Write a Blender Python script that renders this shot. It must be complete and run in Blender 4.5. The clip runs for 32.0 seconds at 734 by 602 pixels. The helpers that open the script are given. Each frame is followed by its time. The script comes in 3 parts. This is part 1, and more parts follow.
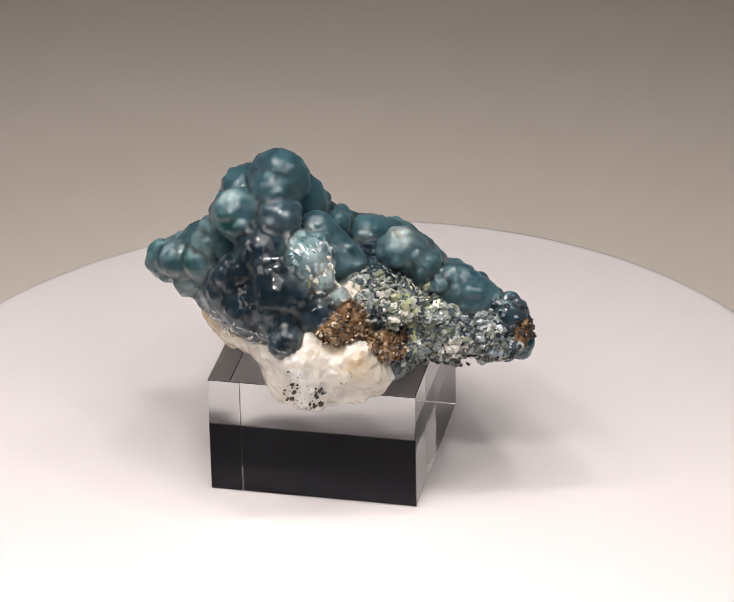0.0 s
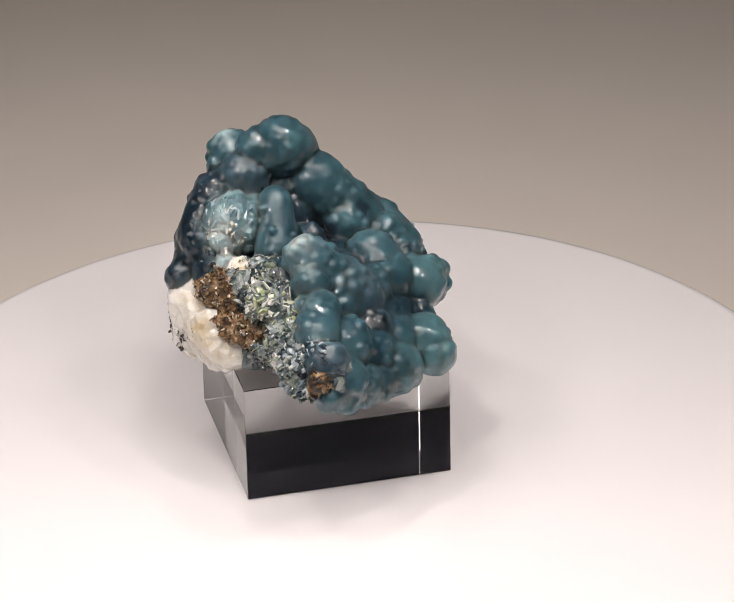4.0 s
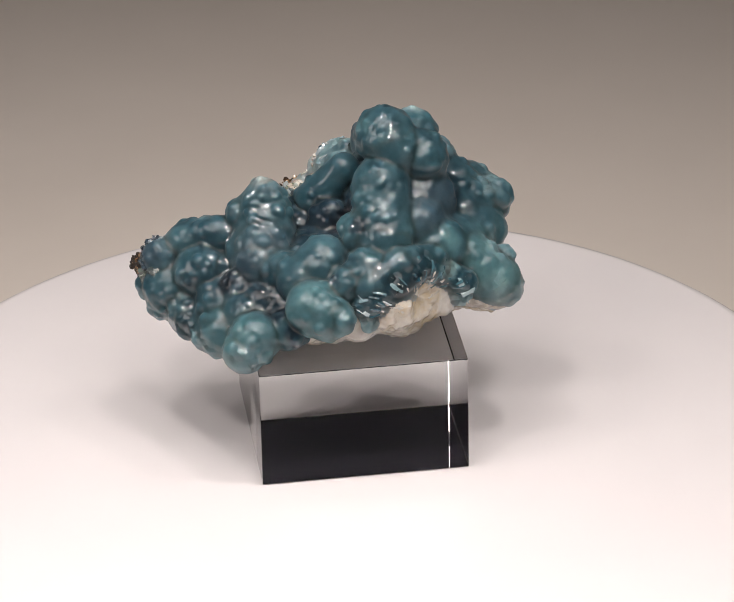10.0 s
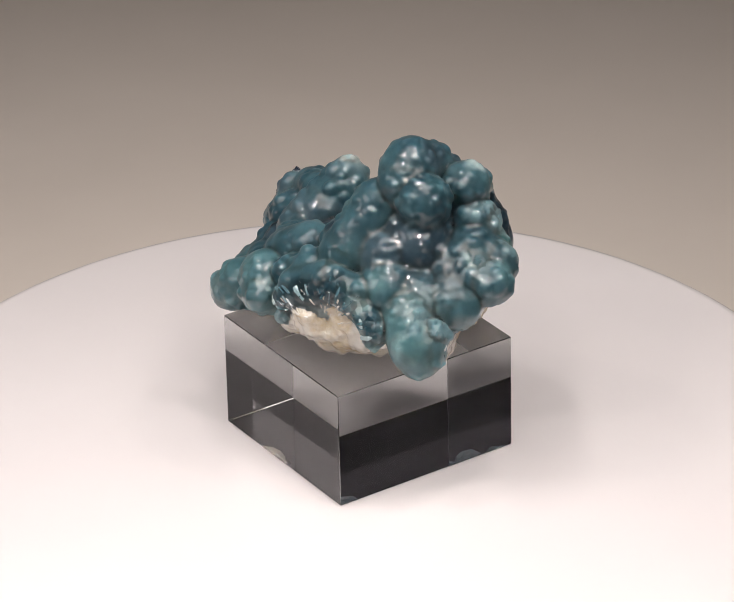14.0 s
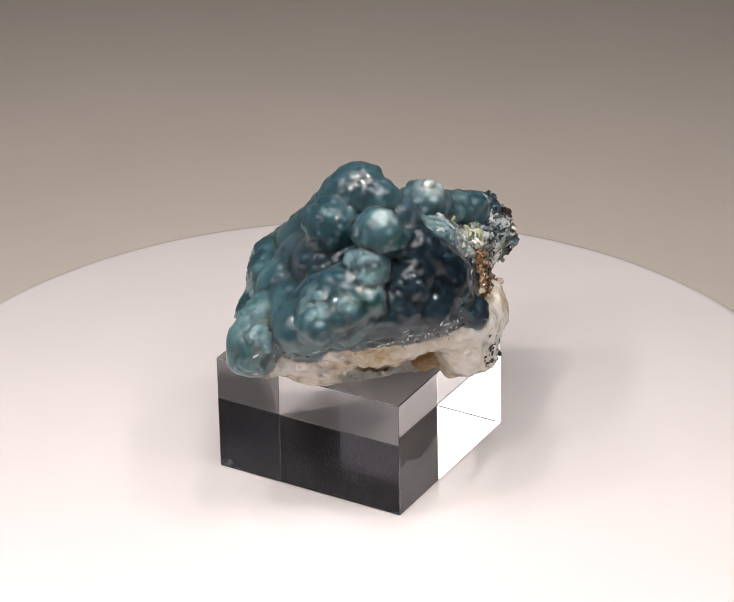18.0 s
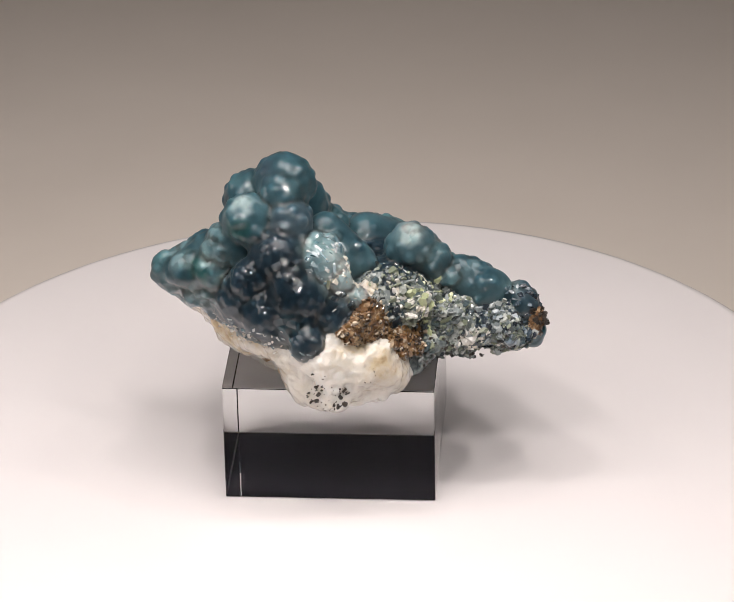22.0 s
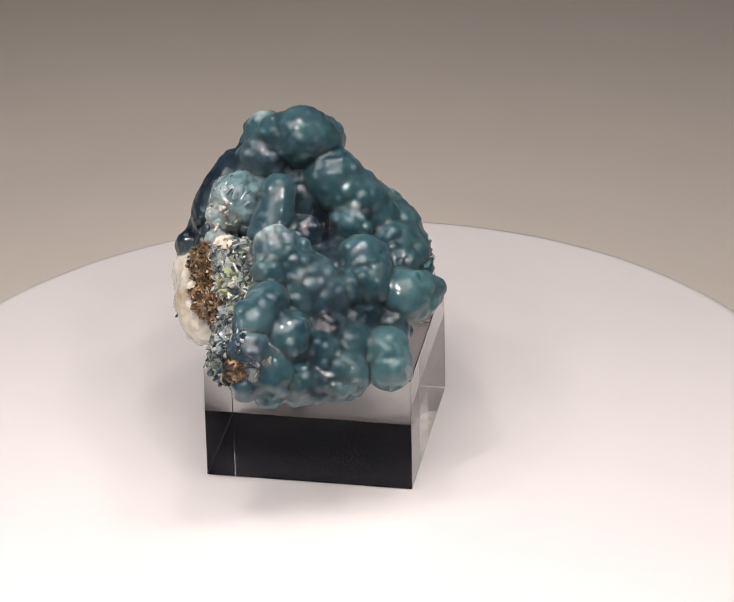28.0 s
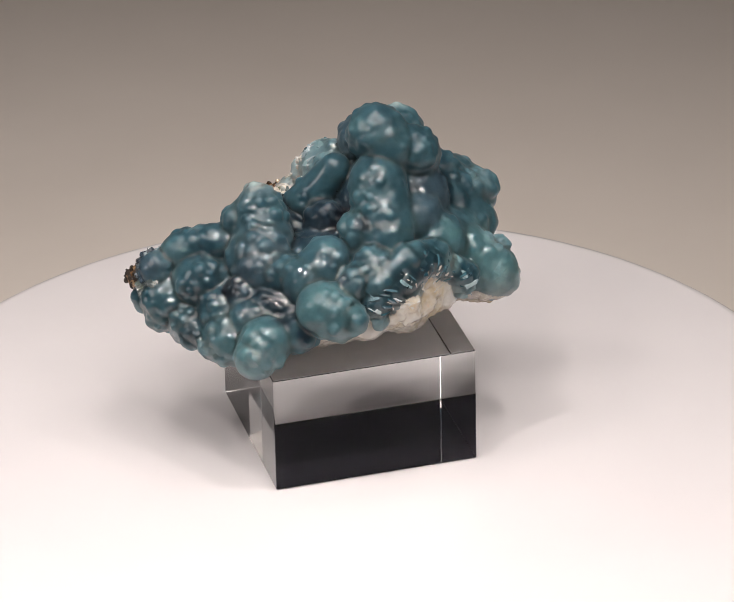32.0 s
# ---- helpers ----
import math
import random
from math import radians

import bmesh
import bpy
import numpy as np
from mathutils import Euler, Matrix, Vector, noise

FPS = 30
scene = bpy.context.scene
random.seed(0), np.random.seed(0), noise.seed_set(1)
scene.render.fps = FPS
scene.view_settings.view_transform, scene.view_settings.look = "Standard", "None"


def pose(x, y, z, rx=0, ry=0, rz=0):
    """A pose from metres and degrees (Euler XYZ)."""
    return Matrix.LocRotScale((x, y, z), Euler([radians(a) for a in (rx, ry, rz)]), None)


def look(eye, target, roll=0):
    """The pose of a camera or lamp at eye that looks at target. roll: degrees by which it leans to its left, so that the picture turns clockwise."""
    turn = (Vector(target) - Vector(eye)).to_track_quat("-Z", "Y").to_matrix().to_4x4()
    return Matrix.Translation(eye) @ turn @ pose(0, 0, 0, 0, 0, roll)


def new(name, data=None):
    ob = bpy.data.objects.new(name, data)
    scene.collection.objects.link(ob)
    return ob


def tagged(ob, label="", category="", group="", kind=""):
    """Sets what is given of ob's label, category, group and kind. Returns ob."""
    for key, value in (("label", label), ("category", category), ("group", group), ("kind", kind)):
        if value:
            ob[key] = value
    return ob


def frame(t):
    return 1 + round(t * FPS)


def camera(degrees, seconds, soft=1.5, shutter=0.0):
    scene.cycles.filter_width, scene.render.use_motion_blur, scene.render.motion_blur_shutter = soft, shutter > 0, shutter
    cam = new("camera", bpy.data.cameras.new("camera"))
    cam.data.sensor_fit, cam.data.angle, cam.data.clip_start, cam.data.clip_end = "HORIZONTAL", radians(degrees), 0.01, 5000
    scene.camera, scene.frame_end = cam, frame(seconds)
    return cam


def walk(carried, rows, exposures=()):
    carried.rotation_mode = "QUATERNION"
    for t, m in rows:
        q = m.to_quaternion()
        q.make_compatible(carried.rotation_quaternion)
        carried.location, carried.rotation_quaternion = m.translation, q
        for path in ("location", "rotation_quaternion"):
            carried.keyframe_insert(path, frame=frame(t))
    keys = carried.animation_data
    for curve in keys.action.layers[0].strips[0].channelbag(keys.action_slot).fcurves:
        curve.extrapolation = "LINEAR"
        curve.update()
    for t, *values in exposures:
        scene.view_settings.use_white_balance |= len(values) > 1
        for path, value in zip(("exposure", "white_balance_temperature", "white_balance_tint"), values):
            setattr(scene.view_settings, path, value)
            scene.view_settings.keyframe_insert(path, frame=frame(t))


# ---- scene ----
U = 0.03175                      # the acrylic block is 1.25 inches square
SPIN = -16.00628                 # degrees a second, clockwise from above


# ---- camera ----
cam = camera(10.107, 32.0, soft=1.0)
EYE = pose(0, -17.5546 * U, 10.1903 * U, 90 - 28.2775, 0, -0.3573) @ pose(0, 0, 0, 0, 0, -1.2486)
walk(cam, [(0.0, EYE), (32.0, EYE)], [(0.0, 0.0), (32.0, 0.0)])

# ---- world and lamps ----
world = bpy.data.worlds.new("dim_room")
scene.world = world
world.use_nodes = True
world.node_tree.nodes["Background"].inputs[0].default_value = (0.75, 0.8, 1.0, 1)
world.node_tree.nodes["Background"].inputs[1].default_value = 0.006


def area(name, eye, target, size, watts, colour, spread=130):
    data = bpy.data.lights.new(name, "AREA")
    data.shape, data.size = "SQUARE", size
    data.energy, data.color, data.spread = watts, colour, radians(spread)
    ob = new(name, data)
    ob.matrix_world = look(eye, target)
    return ob


WARM = (1.0, 0.912, 0.868)
area("softbox_left", (-0.50, -0.172, 0.31), (-0.02, -0.06, 0.0), 0.21, 0.24, WARM)
area("softbox_right", (0.30, -0.14, 0.48), (0.02, -0.06, 0.0), 0.26, 0.10, WARM)
area("softbox_top", (-0.05, -0.15, 0.50), (-0.03, -0.12, 0.0), 0.44, 0.60, WARM, 100)
for LY, WATTS in ((-0.30, 0.112), (-0.06, 0.098)):
    for LX in (-0.27, -0.10, 0.07, 0.22):
        area("led_lamp", (LX, LY, 0.43), (-0.02, -0.11, 0.0), 0.030, WATTS, WARM, 84)


# ---- materials ----
def material(name):
    m = bpy.data.materials.new(name)
    m.use_nodes = True
    n = m.node_tree.nodes
    return m, n, m.node_tree.links, n["Principled BSDF"]


def ramp(n, l, fac, stops):
    r = n.new("ShaderNodeValToRGB")
    e = r.color_ramp.elements
    while len(e) < len(stops):
        e.new(0.5)
    for el, (p, c) in zip(e, stops):
        el.position, el.color = p, (*c, 1)
    l.new(fac, r.inputs[0])
    return r.outputs[0]


def tex(n, l, scale, detail=3.0, kind="ShaderNodeTexNoise", rough=0.55):
    co = n.new("ShaderNodeTexCoord")
    t = n.new(kind)
    t.inputs["Scale"].default_value = scale
    if kind == "ShaderNodeTexNoise":
        t.inputs["Detail"].default_value = detail
        t.inputs["Roughness"].default_value = rough
    l.new(co.outputs["Object"], t.inputs["Vector"])
    return t


def bump(n, l, bsdf, height, strength, dist, before=None):
    b = n.new("ShaderNodeBump")
    b.inputs["Strength"].default_value = strength
    b.inputs["Distance"].default_value = dist
    l.new(height, b.inputs["Height"])
    if before:
        l.new(before, b.inputs["Normal"])
    l.new(b.outputs[0], bsdf.inputs["Normal"])
    return b.outputs[0]


def times(n, l, a, b):
    m = n.new("ShaderNodeMix")
    m.data_type, m.blend_type, m.clamp_result = "RGBA", "MULTIPLY", False
    m.inputs[0].default_value = 1.0
    l.new(a, m.inputs[6])
    l.new(b, m.inputs[7])
    return m.outputs[2]


# tints of the blue-green mineral; the fourth number says how much of it is broken into facets
TEAL = (0.050, 0.114, 0.144, 0.0)
GREY = (0.057, 0.098, 0.130, 0.0)
PALE = (0.076, 0.166, 0.192, 0.0)
# dark tone of the back wall; in gaps between globules it paints in shade
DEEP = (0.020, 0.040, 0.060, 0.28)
FROST = (0.36, 0.48, 0.51, 0.5)
RIM = (0.012, 0.046, 0.068, 0.7)
ICE = (0.17, 0.28, 0.31, 0.9)
BLEACHED = (0.42, 0.50, 0.50, 0.6)
GREEN = (0.024, 0.096, 0.098, 0.3)
# near-black tint that paints shade into hollows of the skin
HOLLOW_SHADE = (0.012, 0.014, 0.022, 0.3)


def skin_material():
    """Gel-like globules that let light in, with paler and darker zones, fine domes and, where broken, facets."""
    m, n, l, b = material("blue_green_mineral")
    tint = n.new("ShaderNodeAttribute")
    tint.attribute_name = "tint"
    big = tex(n, l, 90, 3)
    t = tex(n, l, 420, 5)
    f = tex(n, l, 4200, 3)
    zone = ramp(n, l, big.outputs["Fac"], [(0.30, (0.55, 0.60, 0.64)), (0.5, (1.0, 1.0, 1.0)), (0.70, (1.5, 1.45, 1.35))])
    cloud = ramp(n, l, t.outputs["Fac"], [(0.30, (0.78, 0.79, 0.80)), (0.5, (1.0, 1.0, 1.0)), (0.72, (1.3, 1.28, 1.25))])
    l.new(times(n, l, times(n, l, tint.outputs["Color"], zone), cloud), b.inputs["Base Color"])
    b.inputs["Roughness"].default_value = 0.3
    b.inputs["IOR"].default_value = 1.3
    b.inputs["Specular IOR Level"].default_value = 0.1
    b.inputs["Subsurface Weight"].default_value = 1.0
    b.inputs["Subsurface Radius"].default_value = (0.65, 0.9, 1.0)
    b.inputs["Subsurface Scale"].default_value = 0.0036
    b.inputs["Transmission Weight"].default_value = 0.35
    b.inputs["Sheen Weight"].default_value = 0.07
    b.inputs["Sheen Roughness"].default_value = 0.3
    b.inputs["Sheen Tint"].default_value = (0.72, 0.92, 1.0, 1)
    b.inputs["Coat Weight"].default_value = 0.7
    b.inputs["Coat IOR"].default_value = 1.6
    b.inputs["Coat Roughness"].default_value = 0.02
    # facets: every cell leans its own way
    g = n.new("ShaderNodeNewGeometry")
    w = tex(n, l, 850, kind="ShaderNodeTexVoronoi")
    lean = n.new("ShaderNodeVectorMath")
    lean.operation = "SUBTRACT"
    l.new(w.outputs["Color"], lean.inputs[0])
    lean.inputs[1].default_value = (0.5, 0.5, 0.5)
    amount = n.new("ShaderNodeVectorMath")
    amount.operation = "SCALE"
    l.new(lean.outputs[0], amount.inputs[0])
    l.new(tint.outputs["Alpha"], amount.inputs["Scale"])
    total = n.new("ShaderNodeVectorMath")
    l.new(g.outputs["Normal"], total.inputs[0])
    l.new(amount.outputs[0], total.inputs[1])
    unit = n.new("ShaderNodeVectorMath")
    unit.operation = "NORMALIZE"
    l.new(total.outputs[0], unit.inputs[0])
    # fine domes on the skin
    v = tex(n, l, 600, kind="ShaderNodeTexVoronoi")
    v.feature = "SMOOTH_F1"
    dome = bump(n, l, b, v.outputs["Distance"], 0.55, 0.0008, unit.outputs[0])
    dome.node.invert = True
    l.new(dome, b.inputs["Coat Normal"])
    body = bump(n, l, b, v.outputs["Distance"], 0.22, 0.0006, unit.outputs[0])
    body.node.invert = True
    bump(n, l, b, f.outputs["Fac"], 0.10, 0.0001, body)
    return m


def stone(name, stops, scale, rough=0.45, sss=0.3, strength=0.7):
    m, n, l, b = material(name)
    t = tex(n, l, scale, 6, rough=0.62)
    f = tex(n, l, scale * 5, 4)
    l.new(ramp(n, l, t.outputs["Fac"], stops), b.inputs["Base Color"])
    b.inputs["Roughness"].default_value = rough
    b.inputs["Subsurface Weight"].default_value = sss
    b.inputs["Subsurface Radius"].default_value = (1.0, 0.85, 0.7)
    b.inputs["Subsurface Scale"].default_value = 0.0022
    b.inputs["Coat Weight"].default_value = 0.3
    b.inputs["Coat Roughness"].default_value = 0.08
    first = bump(n, l, b, t.outputs["Fac"], strength, 0.0016)
    bump(n, l, b, f.outputs["Fac"], 0.6, 0.0004, first)
    return m


SKIN = skin_material()
QUARTZ = stone("milky_quartz", [(0.28, (0.32, 0.20, 0.08)), (0.38, (0.52, 0.44, 0.31)), (0.48, (0.57, 0.54, 0.485)), (0.70, (0.71, 0.70, 0.675))], 90, 0.25, 0.8, 0.9)
AMBER = stone("amber_stain", [(0.3, (0.10, 0.05, 0.02)), (0.5, (0.34, 0.20, 0.08)), (0.7, (0.62, 0.48, 0.28))], 220, 0.3, 0.4, 0.6)
DRUSE = stone("druse", [(0.3, (0.02, 0.03, 0.04)), (0.5, (0.14, 0.17, 0.17)), (0.7, (0.5, 0.53, 0.50))], 600, 0.25, 0.1)
RUST = stone("rusty_crust", [(0.35, (0.03, 0.014, 0.006)), (0.5, (0.17, 0.08, 0.025)), (0.68, (0.45, 0.34, 0.2))], 620, 0.45, 0.05)
SPECK = stone("black_speck", [(0.35, (0.008, 0.006, 0.005)), (0.65, (0.04, 0.028, 0.02))], 900, 0.4, 0.0)


def shard_mat(name, stops, trans, rough=0.12):
    """Glassy splinters, each of its own tint."""
    m, n, l, b = material(name)
    g = n.new("ShaderNodeNewGeometry")
    l.new(ramp(n, l, g.outputs["Random Per Island"], stops), b.inputs["Base Color"])
    b.inputs["Roughness"].default_value = rough
    b.inputs["Transmission Weight"].default_value = trans
    b.inputs["Sheen Weight"].default_value = 0.3
    b.inputs["Sheen Roughness"].default_value = 0.3
    b.inputs["Sheen Tint"].default_value = (0.72, 0.92, 1.0, 1)
    b.inputs["IOR"].default_value = 1.6
    b.inputs["Coat Weight"].default_value = 0.6
    b.inputs["Coat Roughness"].default_value = 0.05
    f = tex(n, l, 2500, 3)
    bump(n, l, b, f.outputs["Fac"], 0.3, 0.0002)
    return m


SPLINTER = shard_mat("grey_green_splinters", [(0.0, (0.55, 0.59, 0.57)), (0.14, (0.28, 0.32, 0.22)), (0.34, (0.17, 0.21, 0.18)), (0.50, (0.08, 0.12, 0.14)), (0.66, (0.015, 0.022, 0.03)), (0.82, (0.20, 0.25, 0.26)), (1.0, (0.60, 0.64, 0.63))], 0.35)
GREEN_SPLINTER = shard_mat("yellow_green_blades", [(0.0, (0.50, 0.55, 0.34)), (0.4, (0.40, 0.46, 0.24)), (0.7, (0.62, 0.66, 0.50)), (1.0, (0.74, 0.76, 0.66))], 0.25)
BLUE_SPLINTER = shard_mat("blue_splinters", [(0.0, (0.10, 0.25, 0.30)), (0.4, (0.02, 0.08, 0.12)), (0.7, (0.30, 0.48, 0.52)), (1.0, (0.65, 0.75, 0.78))], 0.35)
ICE_SPLINTER = shard_mat("ice_splinters", [(0.0, (0.55, 0.66, 0.70)), (0.35, (0.12, 0.24, 0.29)), (0.5, (0.03, 0.08, 0.11)), (0.7, (0.40, 0.52, 0.56)), (1.0, (0.75, 0.80, 0.82))], 0.35)
BROWN_SPLINTER = shard_mat("brown_splinters", [(0.0, (0.012, 0.008, 0.005)), (0.35, (0.06, 0.030, 0.012)), (0.6, (0.16, 0.085, 0.03)), (0.85, (0.22, 0.14, 0.07)), (1.0, (0.62, 0.54, 0.42))], 0.1, 0.2)
NIGHT_SPLINTER = shard_mat("night_blue_grains", [(0.0, (0.02, 0.03, 0.05)), (0.35, (0.06, 0.09, 0.12)), (0.6, (0.010, 0.014, 0.022)), (0.8, (0.14, 0.20, 0.25)), (1.0, (0.50, 0.56, 0.60))], 0.3)
WHITE_SPLINTER = shard_mat("white_splinters", [(0.0, (0.80, 0.80, 0.76)), (0.5, (0.70, 0.66, 0.56)), (1.0, (0.85, 0.86, 0.86))], 0.3, 0.2)


def glass(name, colour=(1, 1, 1), rough=0.0):
    m, n, l, b = material(name)
    b.inputs["Base Color"].default_value = (*colour, 1)
    b.inputs["Transmission Weight"].default_value = 1.0
    b.inputs["Roughness"].default_value = rough
    b.inputs["IOR"].default_value = 1.49
    b.inputs["Specular Tint"].default_value = (0.26, 0.26, 0.33, 1)
    return m


ACRYLIC = glass("clear_acrylic")


def plain(name, colour, other, scale, rough, coat=0.0):
    m, n, l, b = material(name)
    t = tex(n, l, scale, 5)
    l.new(ramp(n, l, t.outputs["Fac"], [(0.35, colour), (0.65, other)]), b.inputs["Base Color"])
    b.inputs["Roughness"].default_value = rough
    b.inputs["Coat Weight"].default_value = coat
    b.inputs["Coat Roughness"].default_value = 0.04
    b.inputs["Coat IOR"].default_value = 1.6
    return m


DISC = plain("white_acrylic", (0.690, 0.665, 0.672), (0.710, 0.685, 0.692), 30, 0.35, 1.0)
PAPER = plain("grey_paper", (0.560, 0.512, 0.462), (0.595, 0.545, 0.494), 12, 0.8)
WALL = plain("dark_wall", (0.007, 0.007, 0.010), (0.010, 0.010, 0.014), 2, 0.8)


# ---- helpers of this scene ----
def mesh_of(name, verts, faces, mat, smooth=True):
    me = bpy.data.meshes.new(name)
    me.from_pydata([tuple(v) for v in verts], [], faces)
    me.materials.append(mat)
    if smooth:
        me.polygons.foreach_set("use_smooth", [True] * len(me.polygons))
    return me


def part(name, bm, mat, parent, label="", smooth=False):
    me = bpy.data.meshes.new(name)
    bm.to_mesh(me)
    bm.free()
    me.materials.append(mat)
    if smooth:
        me.polygons.foreach_set("use_smooth", [True] * len(me.polygons))
    ob = new(name, me)
    ob.parent = parent
    return tagged(ob, label)


# ---- the place ----
def build_room():
    bm = bmesh.new()
    prof = [(-0.45, -0.045), (0.30, -0.045)]
    for k in range(1, 9):
        a = radians(90 * k / 8 * 0.75)
        prof.append((0.30 + 0.35 * math.sin(a), -0.045 + 0.35 * (1 - math.cos(a))))
    rows = [[bm.verts.new((x, y, z)) for y, z in prof] for x in (-0.7, 0.7)]
    for k in range(len(prof) - 1):
        bm.faces.new((rows[0][k], rows[1][k], rows[1][k + 1], rows[0][k + 1]))
    bm.normal_update()
    bmesh.ops.solidify(bm, geom=bm.faces[:], thickness=0.0015)
    ob = part("backdrop", bm, PAPER, None, "", True)
    tagged(ob, "smooth beige grey paper sweep under the turntable", "backdrop", kind="structure")
    for name, s, loc in (("floor", (4, 4, 0.1), (0, 0, -0.85)), ("ceiling", (4, 4, 0.1), (0, 0, 1.75)),
                         ("wall_north", (4, 0.1, 2.5), (0, 1.95, 0.45)), ("wall_south", (4, 0.1, 2.5), (0, -1.95, 0.45)),
                         ("wall_east", (0.1, 3.8, 2.5), (1.95, 0, 0.45)), ("wall_west", (0.1, 3.8, 2.5), (-1.95, 0, 0.45))):
        bm = bmesh.new()
        bmesh.ops.create_cube(bm, size=1, matrix=Matrix.LocRotScale(loc, None, s))
        tagged(part(name, bm, WALL, None), "plain dark wall of the dim room", name.split("_")[0], kind="structure")


build_room()


def lathe(prof, seg=160):
    bm = bmesh.new()
    rings = []
    for r, z in prof:
        if r == 0:
            rings.append([bm.verts.new((0, 0, z))])
        else:
            rings.append([bm.verts.new((r * math.cos(2 * math.pi * k / seg), r * math.sin(2 * math.pi * k / seg), z)) for k in range(seg)])
    for a, b in zip(rings, rings[1:]):
        for k in range(seg):
            j = (k + 1) % seg
            vs = [a[k % len(a)], b[k % len(b)], b[j % len(b)], a[j % len(a)]]
            bm.faces.new(list(dict.fromkeys(vs)))
    bmesh.ops.recalc_face_normals(bm, faces=bm.faces)
    return bm


def build_turntable():
    top = new("turntable")
    tagged(top, "glossy white round motorised display turntable", "turntable")
    R = 2.382 * U
    part("platter", lathe([(0, 0), (R - 0.0030, 0), (R - 0.0019, -0.0002), (R - 0.0009, -0.0009), (R - 0.0002, -0.0019), (R, -0.0030), (R, -0.006), (R - 0.0006, -0.0066), (0, -0.0066)]), DISC, top, "white gloss platter", True)
    part("base", lathe([(0, -0.0068), (0.060, -0.0068), (0.064, -0.010), (0.066, -0.044), (0.0655, -0.0448), (0, -0.0448)]), DISC, top, "white plastic base", True)
    return top


turntable = build_turntable()


def build_block():
    top = new("display_block")
    tagged(top, "clear polished acrylic display block on the turntable", "display block")
    bm = bmesh.new()
    bmesh.ops.create_cube(bm, size=1, matrix=Matrix.LocRotScale((0.0430 * U, -0.0992 * U, (0.5939 / 2) * U + 0.00012), Euler((0, 0, -1.6049 + math.pi / 4)), (U, U, 0.5939 * U)))
    bmesh.ops.bevel(bm, geom=bm.edges[:], offset=0.00010, segments=1, affect="EDGES")
    part("block", bm, ACRYLIC, top)
    return top


block = build_block()

specimen = new("mineral_specimen")
tagged(specimen, "blue-green botryoidal mineral on white quartz matrix, resting on a clear block", "mineral specimen")


# ---- the specimen: a field of fused globules, cut into its lobes ----
STEP = 0.0068
LOW = np.array((-0.98, -1.02, 0.44))
SIZE = (316, 281, 194)
PATCHES = []                     # centre, reach, tint
LOBES = []                       # name, material, label, centre, margin, distance function


def lattice(p, scale, seed):
    """Smooth noise from -1 to 1 at the points p, with cells of that size."""
    table = np.random.RandomState(seed).uniform(-1, 1, (24, 24, 24)).astype(np.float32)
    q = p / scale + 100.0
    i = np.floor(q).astype(int)
    f = (q - i).astype(np.float32)
    f = f * f * (3 - 2 * f)
    out = 0
    for a in (0, 1):
        for b in (0, 1):
            for c in (0, 1):
                w = (f[..., 0] if a else 1 - f[..., 0]) * (f[..., 1] if b else 1 - f[..., 1]) * (f[..., 2] if c else 1 - f[..., 2])
                out = out + w * table[(i[..., 0] + a) % 24, (i[..., 1] + b) % 24, (i[..., 2] + c) % 24]
    return out


def finger(a, ra, b, rb, mat=None, name="globule", label="", rough=0.0, k=0.024, knobs=12):
    """A rounded finger from a to b with the radii ra and rb."""
    a, b = np.array(a, float), np.array(b, float)
    ab = b - a

    def dist(p):
        h = np.clip(((p - a) @ ab) / max(1e-9, ab @ ab), 0, 1)
        return np.linalg.norm(p - a - h[..., None] * ab, axis=-1) - (ra + (rb - ra) * h)

    LOBES.append((name, mat or TEAL, label, (a + b) / 2, np.minimum(a - ra, b - rb), np.maximum(a + ra, b + rb), dist, rough, k, (a, ra, b, rb, knobs)))


def globe(x, y, z, r, mat=None, name="globule", label="", rough=0.0, k=0.024, knobs=12):
    finger((x, y, z), r, (x, y, z), r, mat, name, label, rough, k, knobs)


def lump(x, y, z, r, mat=None, name="crust", label="", turn=(0, 0, 0), rough=0.02, k=0.05):
    """An ellipsoid with the radii r, turned by degrees."""
    c, r = np.array((x, y, z), float), np.array(r, float)
    m = np.array(Euler([radians(v) for v in turn]).to_matrix())

    def dist(p):
        q = ((p - c) @ m) / r
        n = np.linalg.norm(q, axis=-1)
        g = np.linalg.norm(q / r, axis=-1)
        return n * (n - 1) / np.maximum(g, 1e-6)

    e = np.abs(m) @ r
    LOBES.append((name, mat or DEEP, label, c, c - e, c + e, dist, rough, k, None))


def patch(x, y, z, reach, tint):
    """A zone of the blue-green mineral with its own tint, fading out at its reach."""
    PATCHES.append((np.array((x, y, z)), reach, np.array(tint)))


